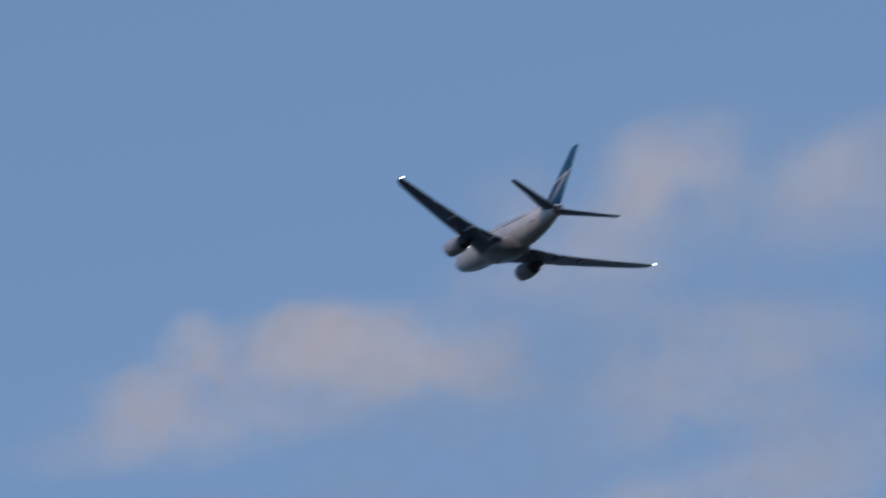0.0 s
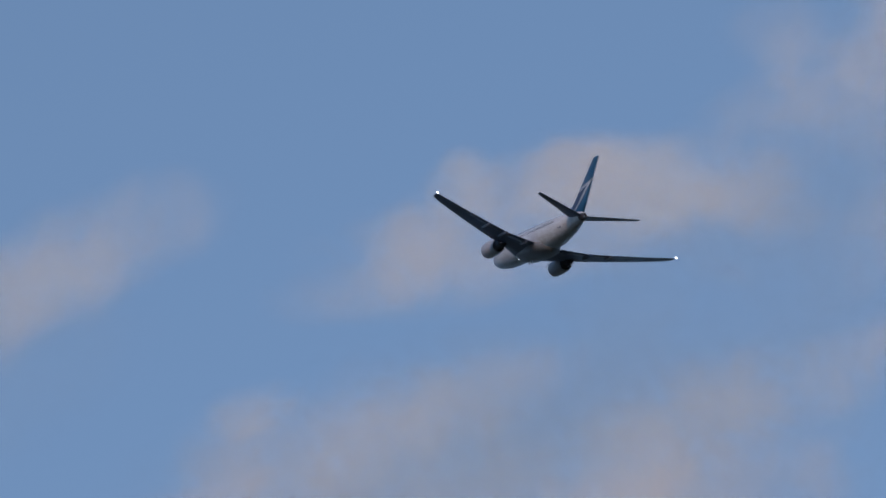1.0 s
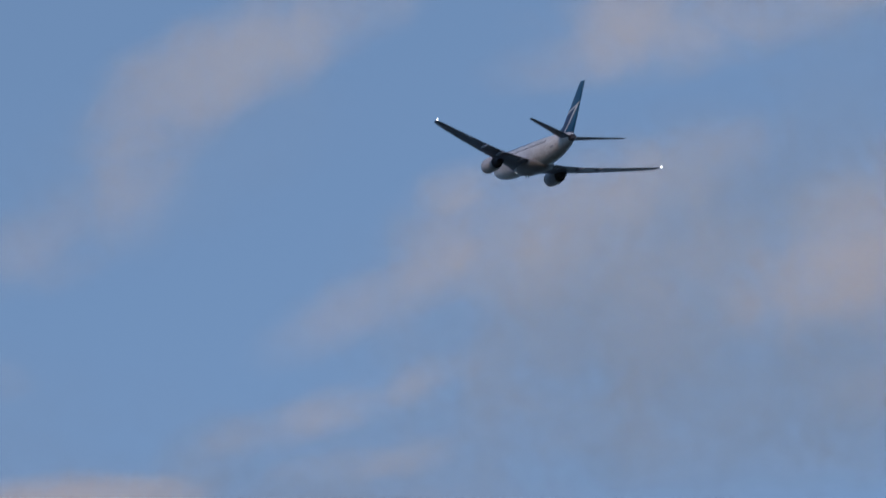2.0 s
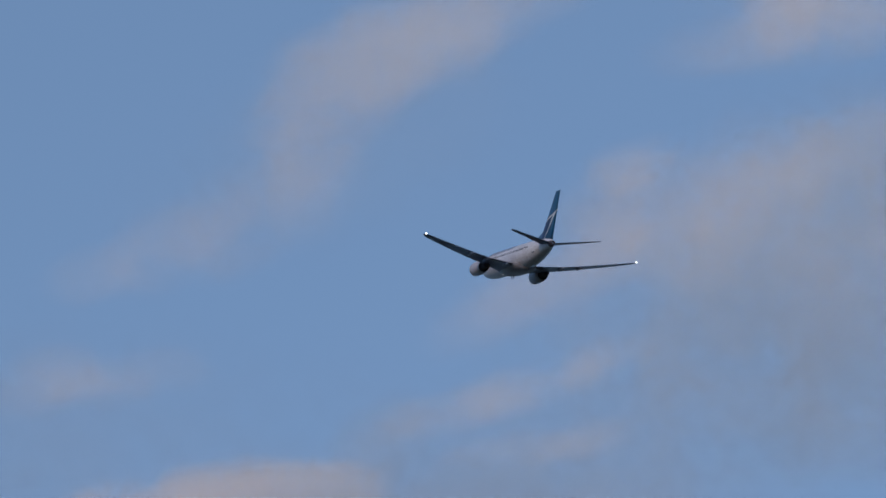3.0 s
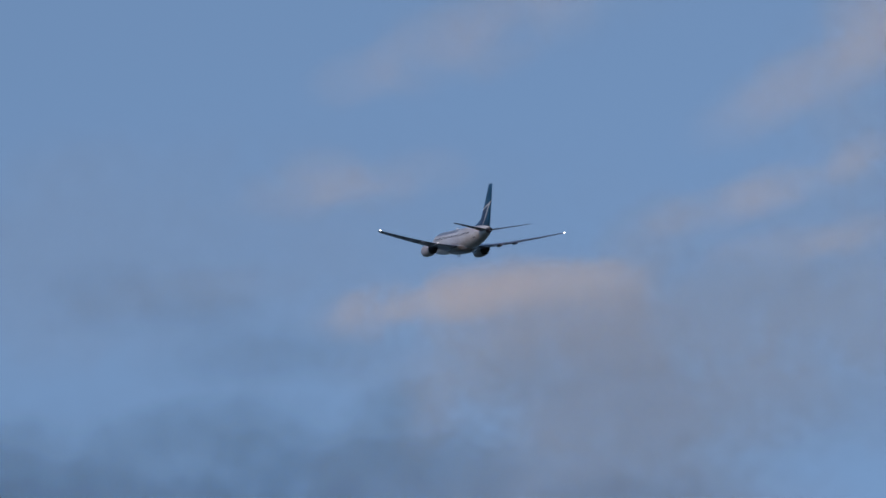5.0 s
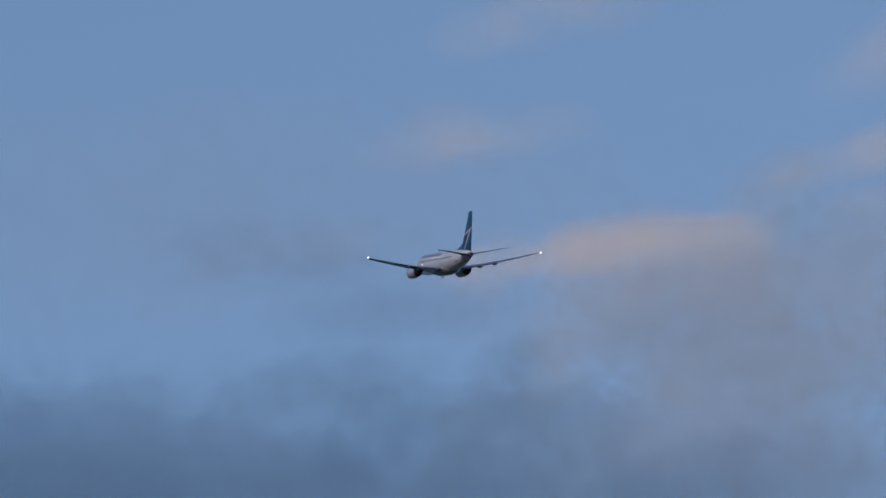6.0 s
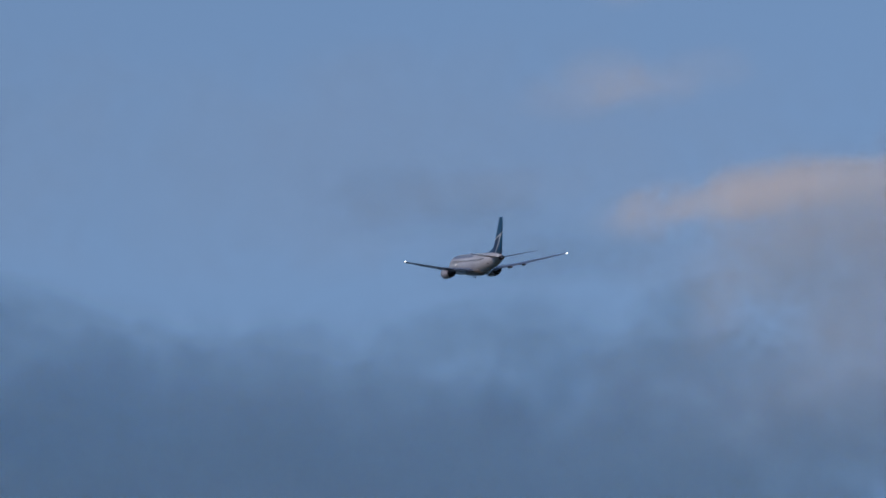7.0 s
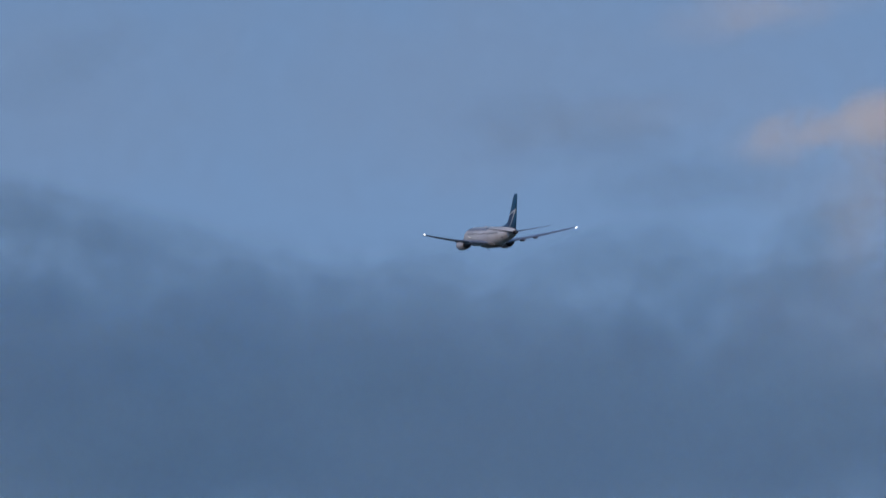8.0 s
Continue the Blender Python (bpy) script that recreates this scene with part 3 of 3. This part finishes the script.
def build_engine(plane_ob, y):
    zc, s0 = -1.58, 9.15
    outer = [(0.02, 0.93), (0.0, 0.96), (0.06, 1.0), (0.35, 1.05), (0.9, 1.1), (1.6, 1.11), (2.45, 1.06), (3.15, 0.97), (3.68, 0.86)]
    inner = [(3.65, 0.85), (3.0, 0.83), (2.2, 0.82), (2.18, 0.1)]
    rings = [[at(s0 + s, y + r * math.cos(2 * math.pi * k / 28), zc + 0.03 * s + r * (0.95 if math.sin(2 * math.pi * k / 28) < 0 else 1.0) * math.sin(2 * math.pi * k / 28))
              for k in range(28)] for s, r in outer]
    eng = part("engine", rings_mesh(rings, cap=False), NACELLE, plane_ob, "white engine nacelle slung under the wing")
    part("inlet_lip", rings_mesh(lathe([(s0 + 0.9, 0.78), (s0 + 0.4, 0.8), (s0 + 0.1, 0.85), (s0 + 0.0, 0.93), (s0 - 0.01, 0.97), (s0 + 0.08, 1.045)], y, zc), cap=False),
         METAL, eng, "polished metal inlet lip")
    part("fan", rings_mesh(lathe([(s0 + 0.9, 0.8), (s0 + 0.88, 0.3), (s0 + 0.6, 0.04)], y, zc)), SOOT, eng, "dark fan face with spinner")
    part("fan_duct", rings_mesh(lathe([(s0 + s, r) for s, r in inner], y, zc + 0.1), cap=False), SOOT, eng, "dark exhaust duct")
    part("core_nozzle", rings_mesh(lathe([(s0 + 2.2, 0.66), (s0 + 3.4, 0.62), (s0 + 4.6, 0.52), (s0 + 5.35, 0.42), (s0 + 5.32, 0.38), (s0 + 4.2, 0.4), (s0 + 4.2, 0.05)], y, zc + 0.2), cap=False),
         SOOT, eng, "sooty metal core nozzle")
    part("exhaust_plug", rings_mesh(lathe([(s0 + 4.1, 0.3), (s0 + 5.1, 0.26), (s0 + 5.6, 0.14), (s0 + 5.85, 0.03)], y, zc + 0.2)), SOOT, eng)
    # pylon from the top of the nacelle to the wing
    bm = bmesh.new()
    le, te, _, wz, _ = wing_at(y)
    outline = [(s0 + 0.9, zc + 1.12), (s0 + 2.0, zc + 1.28), (le + 0.3, wz + 0.1), (le + 2.4, wz - 0.05), (s0 + 6.0, wz - 0.3), (s0 + 4.9, zc + 0.5), (s0 + 3.0, zc + 0.8), (s0 + 1.6, zc + 1.0)]
    left = [bm.verts.new(at(s, y + 0.19, z)) for s, z in outline]
    right = [bm.verts.new(at(s, y - 0.19, z)) for s, z in outline]
    bm.faces.new(left)
    bm.faces.new(right[::-1])
    for i in range(len(outline)):
        j = (i + 1) % len(outline)
        bm.faces.new((left[i], right[i], right[j], left[j]))
    bmesh.ops.bevel(bm, geom=bm.edges[:], offset=0.06, segments=2, affect="EDGES")
    part("pylon", bm, HAZED_GREY, eng, "grey pylon, haze and shade put into its colour", smooth=False)
    # strake on the inboard flank
    side = -1 if y > 0 else 1
    bm = bmesh.new()
    base = [(s0 + 0.9, 0.0), (s0 + 1.9, 0.0), (s0 + 1.9, 0.26)]
    for d in (-0.02, 0.02):
        vs = [bm.verts.new(at(s, y + side * (0.82 + h * 0.7), zc + 0.9 + h * 0.7 + d)) for s, h in base]
        bm.faces.new(vs)
    bm.verts.ensure_lookup_table()
    for i in range(3):
        j = (i + 1) % 3
        bm.faces.new((bm.verts[i], bm.verts[j], bm.verts[3 + j], bm.verts[3 + i]))
    part("strake", bm, NACELLE, eng, smooth=False)


def build_wing(plane_ob, side):
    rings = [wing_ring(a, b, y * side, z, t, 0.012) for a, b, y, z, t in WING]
    w = part("wing", rings_mesh(rings), HAZED_GREY, plane_ob, "grey swept wing seen from below, haze and shade put into its colour")

    def slab(y0, y1, u0, u1, name, material, drop, label):
        """A movable panel: a thin shell a little below or above the wing, along its span."""
        bm = bmesh.new()
        n = 6
        lo, hi = [], []
        for i in range(n + 1):
            a, b, y, z, t = wing_at(y0 + (y1 - y0) * i / n)
            c = b - a
            rows_lo, rows_hi = [], []
            for u in (u0, (u0 + u1) / 2, u1):
                uu = min(max(u, 0.0), 1.0)
                h = half_thick(uu, t) * c
                cm = 0.012 * 4 * uu * (1 - uu) * c
                rows_lo.append(bm.verts.new(at(a + u * c, y * side, z + cm - h - 0.012 - drop)))
                rows_hi.append(bm.verts.new(at(a + u * c, y * side, z + cm + h + 0.012)))
            lo.append(rows_lo)
            hi.append(rows_hi)
        for i in range(n):
            for j in range(2):
                bm.faces.new((lo[i][j], lo[i + 1][j], lo[i + 1][j + 1], lo[i][j + 1]))
                bm.faces.new((hi[i][j], hi[i][j + 1], hi[i + 1][j + 1], hi[i + 1][j]))
            for j in (0, 2):
                bm.faces.new((lo[i][j], hi[i][j], hi[i + 1][j], lo[i + 1][j]))
        for i in (0, n):
            for j in range(2):
                bm.faces.new((lo[i][j], lo[i][j + 1], hi[i][j + 1], hi[i][j]))
        part(name, bm, material, w, label)

    slab(2.1, 5.5, 0.80, 1.03, "flap", FLAP, 0.03, "inner trailing-edge flap")
    slab(5.9, 11.6, 0.78, 1.03, "flap", FLAP, 0.03, "outer trailing-edge flap")
    slab(11.9, 15.8, 0.80, 1.01, "aileron", FLAP, 0.01, "aileron")
    slab(5.9, 16.2, -0.004, 0.07, "slat", METAL, 0.0, "bare metal leading-edge slat")
    for y, length, r in ((3.0, 2.6, 0.2), (6.1, 3.4, 0.27), (8.8, 3.1, 0.25)):
        a, b, _, z, t = wing_at(y)
        part("flap_track_fairing", spindle(b - length * 0.72, b + length * 0.28, y * side, z - 0.24, z - 0.2, r, flat=0.7), FAIRING, w, "canoe-shaped flap fairing, haze and shade put into its colour")
    a, b, y, z, t = wing_at(17.0)
    part("position_light", blob(20.38, 17.14 * side, 1.18, 0.12, 0.9), LAMP, w, "white light at the wing tip")
    part("tip_lens", blob(18.95, 16.97 * side, 1.1, 0.09, 1.6), GLASS, w)
    return w


FIN_LOW, FIN_HIGH = (1.3, 23.7, 29.3), (8.8, 29.1, 30.95)      # height, leading edge, trailing edge


def fin_point(u, h, side, proud):
    z = FIN_LOW[0] + (FIN_HIGH[0] - FIN_LOW[0]) * h
    a = FIN_LOW[1] + (FIN_HIGH[1] - FIN_LOW[1]) * h
    b = FIN_LOW[2] + (FIN_HIGH[2] - FIN_LOW[2]) * h
    return at(a + (b - a) * u, side * (half_thick(min(max(u, 0.004), 1), 0.1) * (b - a) + proud), z)


def fin_strip(low, high, side, proud=0.025, n=10):
    """A painted shape on the fin between two lines, each a list of (chord fraction, height fraction)."""
    def along(line, k):
        x = k * (len(line) - 1)
        i = min(int(x), len(line) - 2)
        f = x - i
        return [line[i][q] + (line[i + 1][q] - line[i][q]) * f for q in (0, 1)]
    bm = bmesh.new()
    g = []
    for i in range(n + 1):
        p, q = along(low, i / n), along(high, i / n)
        g.append([bm.verts.new(fin_point(p[0] + (q[0] - p[0]) * j / 4, p[1] + (q[1] - p[1]) * j / 4, side, proud)) for j in range(5)])
    for i in range(n):
        for j in range(4):
            bm.faces.new((g[i][j], g[i + 1][j], g[i + 1][j + 1], g[i][j + 1]))
    return bm


def build_tail(plane_ob):
    rings = []
    for h in (0, 0.25, 0.5, 0.75, 0.97, 1.0):
        ring = [fin_point(u, h, 1, 0) for u in STATIONS] + [fin_point(u, h, -1, 0) for u in STATIONS[-2:0:-1]]
        if h == 1.0:
            ring = [(x - 0.05 * (i > 0), y * 0.4, z + 0.06) for i, (x, y, z) in enumerate(ring)]
        rings.append(ring)
    fin = part("fin", rings_mesh(rings), TEAL, plane_ob, "teal tail fin with white emblem strokes")
    # fillet that runs forward onto the spine
    bm = rings_mesh([[at(s, y, z) for y, z in ((-w, lo), (-w * 0.5, (lo + hi) / 2), (0, hi), (w * 0.5, (lo + hi) / 2), (w, lo))]
                     for s, w, lo, hi in ((20.6, 0.03, 1.9, 1.97), (22.0, 0.1, 1.85, 2.2), (23.4, 0.16, 1.7, 2.6), (24.6, 0.2, 1.6, 3.0), (25.2, 0.2, 1.6, 3.3))])
    part("fin_fillet", bm, TEAL, fin, "teal fillet before the fin")
    for side in (1, -1):
        part("navy_panel", fin_strip([(0.02, 0.02), (0.02, 0.2), (0.02, 0.40)], [(0.36, 0.02), (0.46, 0.24), (0.56, 0.47)], side, 0.018), NAVY, fin, "dark blue panel")
        part("emblem_stroke", fin_strip([(0.01, 0.395), (0.34, 0.46), (0.66, 0.515), (1.0, 0.605)], [(0.01, 0.415), (0.3, 0.5), (0.62, 0.555), (1.0, 0.62)], side, 0.03), STROKE, fin, "white stroke")
        part("emblem_stroke", fin_strip([(0.37, 0.04), (0.505, 0.25), (0.63, 0.47), (0.72, 0.53)], [(0.41, 0.04), (0.575, 0.25), (0.77, 0.47), (0.92, 0.575)], side, 0.036), STROKE, fin, "white stroke")
        part("rudder_gap", fin_strip([(0.70, 0.02), (0.68, 0.9)], [(0.705, 0.02), (0.687, 0.9)], side, 0.04), RUBBER, fin)
    for side in (1, -1):
        rings = [wing_ring(a, b, y * side, z, t) for a, b, y, z, t in (
            (25.9, 29.45, 0.2, 0.9, 0.09), (26.3, 29.55, 0.8, 0.98, 0.09), (28.05, 30.3, 3.5, 1.36, 0.085), (29.7, 31.05, 6.4, 1.77, 0.08),
            (30.1, 31.2, 7.05, 1.86, 0.07), (30.4, 31.2, 7.17, 1.88, 0.04))]
        part("tailplane", rings_mesh(rings), HAZED_GREY, plane_ob, "grey horizontal tailplane, haze and shade put into its colour")
    # exhaust, widened so its dark metal also paints the cone's shaded end
    part("shaded_exhaust", rings_mesh(lathe([(28.7, 0.55), (29.1, 0.5), (29.5, 0.4), (29.72, 0.28), (29.5, 0.22), (29.2, 0.2)], 0, 0.87)), SOOT, plane_ob, "dark tail-cone exhaust, enlarged to stand for the cone's shade")


def build_fuselage(plane_ob):
    seg = 40
    rings, dense = [], []
    for a, b in zip(HULL, HULL[1:]):
        n = max(1, int((b[0] - a[0]) / 1.0))
        dense += [a[0] + (b[0] - a[0]) * i / n for i in range(n)]
    dense.append(HULL[-1][0])
    for s in dense:
        rings.append([on_hull(s, 360.0 * k / seg) for k in range(seg)])
    body = part("fuselage", rings_mesh(rings), WHITE, plane_ob, "white airliner fuselage, greyed by soft dirt stains")
    # wing-to-body fairing under the belly
    rings = []
    for s, w, lo in ((9.4, 0.5, -1.95), (10.4, 1.5, -2.12), (11.6, 1.95, -2.3), (13.5, 2.1, -2.4), (16.0, 2.1, -2.4), (17.6, 2.0, -2.32), (18.8, 1.5, -2.12), (19.8, 0.6, -1.95)):
        rings.append([at(s, w * math.cos(t), -1.2 + ((lo + 1.2) * -math.sin(t) if math.sin(t) < 0 else 0.3 * math.sin(t)))
                      for t in [2 * math.pi * k / 24 for k in range(24)]])
    part("belly_fairing", rings_mesh(rings), BELLY, body, "belly fairing with the wing root's shade put into its grey")
    for side in (0, 180):
        sg = 1 if side == 0 else -1
        def ang(v):
            return side + sg * v
        # the titles, as plain bars of their size
        s = 4.6
        for wide in (2.0, 1.3, 1.2, 1.1, 0.9, 1.3, 1.15):
            part("lettering", hull_patch(s, s + wide, ang(38), ang(66), 0.02), LETTER_BLUE, body, "blue lettering shown as a bar")
            s += wide + 0.38
        part("marking", hull_patch(24.1, 24.9, ang(-31), ang(-24), 0.02), LETTER_BLUE, body, "small dark marking")
        for s0, s1 in ((3.2, 4.05), (23.3, 24.1)):
            part("door", hull_patch(s0, s1, ang(-14), ang(42), 0.012), WHITE, body, "cabin door")
        for s0, s1, a0, a1 in ((1.75, 2.35, 36, 58), (2.4, 2.95, 34, 54)):
            part("cockpit_window", hull_patch(s0, s1, ang(a0), ang(a1), 0.015), GLASS, body, "dark cockpit pane")
    part("cockpit_window", hull_patch(1.45, 2.1, 62, 88, 0.015), GLASS, body, "dark cockpit pane")
    part("cockpit_window", hull_patch(1.45, 2.1, 92, 118, 0.015), GLASS, body, "dark cockpit pane")
    # cabin windows: one pane, repeated along both sides
    for side in (0, 180):
        sg = 1 if side == 0 else -1
        pane = None
        for k in range(34):
            s = 5.3 + k * 0.52
            if s < 18.8:
                if pane is None:
                    pane = mesh_of("window", hull_patch(5.3, 5.56, side + sg * 13, side + sg * 24, 0.014, 2, 2), GLASS)
                ob = new("window", pane)
                ob.location = (-(s - 5.3), 0, 0)
            else:
                ob = new("window", mesh_of("window", hull_patch(s, s + 0.26, side + sg * 12, side + sg * 23, 0.014, 2, 2), GLASS))
            ob.parent = body
    # aerials and lamps
    for s, z0, z1 in ((11.9, -2.2, -2.75), (12.9, -2.25, -2.8), (19.3, -1.85, -2.2)):
        bm = rings_mesh([[at(s + dx + (z0 - z) * 0.5, y, z) for dx, y in ((0, 0), (0.15, 0.05), (0.4, 0), (0.15, -0.05))] for z in (z0, z1)])
        part("aerial", bm, RUBBER, body, "blade aerial", smooth=False)
    for sg in (1, -1):
        part("side_lamp", blob(LAMP_S, sg * 1.91, LAMP_Z, 0.065, 1.2), LAMP_DIM, body, "small white lamp ahead of the wing")
    for s, y, z in ((11.1, 1.2, -2.03), (10.75, 0.95, -2.02)):
        part("belly_lamp", blob(s, y, z, 0.022, 1.2), LAMP_DIM, body, "small white lamp under the wing root")
    # the turning beacon: a red hood with a lamp at the bottom of a deep slot
    hood = part("beacon", beacon_hood(), NACELLE, body, "turning beacon in a grey hood on the spine", smooth=False)
    hood.data.materials.append(FLASH)
    hood.data.polygons[len(hood.data.polygons) - 1].material_index = 1
    return hood


def beacon_hood(length=0.42, half_wide=0.05, half_high=0.1, wall=0.015):
    """A tube of square section about its own origin, open towards +x."""
    bm = bmesh.new()
    ends = []
    for x, grow in ((-length / 2, wall), (length / 2, wall), (length / 2, 0.0), (-length / 2 + wall, 0.0)):
        w, h = half_wide + grow, half_high + grow
        ends.append([bm.verts.new((x, y, z)) for y, z in ((-w, -h), (w, -h), (w, h), (-w, h))])
    for a, b in zip(ends, ends[1:]):
        for i in range(4):
            bm.faces.new((a[i], a[(i + 1) % 4], b[(i + 1) % 4], b[i]))
    bm.faces.new(ends[0])
    bm.faces.new(ends[-1])
    return bm


LAMP_S, LAMP_Z = 7.05, 0.06
# flaps and fairings carry the same painted shade and haze as the wing
FLAP = painted("flap_paint", (0.15, 0.2, 0.3), 0.42, wear=0.25, grain=0.7)
FAIRING = painted("fairing_paint", (0.17, 0.22, 0.32), 0.42, wear=0.2, grain=0.9)
# grey darkened to hold the shade under the wing root
BELLY = painted("shaded_belly_paint", (0.27, 0.30, 0.34), 0.45, wear=0.3, grain=0.5)


def build_airliner():
    plane_ob = new("airliner")
    plane_ob.empty_display_size = 5
    tagged(plane_ob, "white twin-engined airliner with teal tail fin, climbing away", "airplane")
    hood = build_fuselage(plane_ob)
    for side in (1, -1):
        build_wing(plane_ob, side)
        build_engine(plane_ob, 4.85 * side)
    build_tail(plane_ob)
    return plane_ob, hood


build_ground()
build_clouds()
build_dimming_bank()
airliner, beacon = build_airliner()

# the airliner rolls out of a right bank into a left one as it climbs away
PLANE_ROWS = [
    (0, pose(7.57, 696.61, 327.77, 7.91, -11.41, 114.05)),
    (0.5, pose(-7.67, 728.70, 330.73, 7.10, -11.88, 114.45)),
    (1, pose(-23.32, 761.70, 334.22, 6.04, -12.29, 114.84)),
    (1.5, pose(-39.35, 795.46, 338.18, 4.78, -12.66, 115.23)),
    (2, pose(-55.75, 829.86, 342.58, 3.37, -12.98, 115.63)),
    (2.5, pose(-72.50, 864.73, 347.39, 1.85, -13.27, 116.04)),
    (3, pose(-89.58, 899.96, 352.55, 0.26, -13.53, 116.49)),
    (3.5, pose(-106.98, 935.38, 358.04, -1.35, -13.77, 116.97)),
    (4, pose(-124.67, 970.87, 363.81, -2.92, -14.00, 117.50)),
    (4.5, pose(-142.64, 1006.27, 369.81, -4.42, -14.23, 118.09)),
    (5, pose(-160.87, 1041.45, 376.02, -5.81, -14.46, 118.75)),
    (5.5, pose(-179.35, 1076.27, 382.38, -7.02, -14.70, 119.48)),
    (6, pose(-198.05, 1110.58, 388.87, -8.02, -14.97, 120.29)),
    (6.5, pose(-216.96, 1144.23, 395.44, -8.77, -15.26, 121.21)),
    (7, pose(-236.06, 1177.10, 402.04, -9.21, -15.58, 122.22)),
    (7.5, pose(-255.34, 1209.04, 408.65, -9.30, -15.95, 123.36)),
    (8, pose(-274.77, 1239.89, 415.22, -8.99, -16.36, 124.61)),
]


BEACON_TURN, BEACON_TILT = 159.4, 0.2


def motions():
    walk(airliner, PLANE_ROWS)
    # the beacon turns once in 2.6 s
    walk(beacon, [(k / 2, pose(3.0, 0, 2.18, 0, BEACON_TILT, BEACON_TURN + 138.46 * (k / 2 - 7.5))) for k in range(17)])


motions()
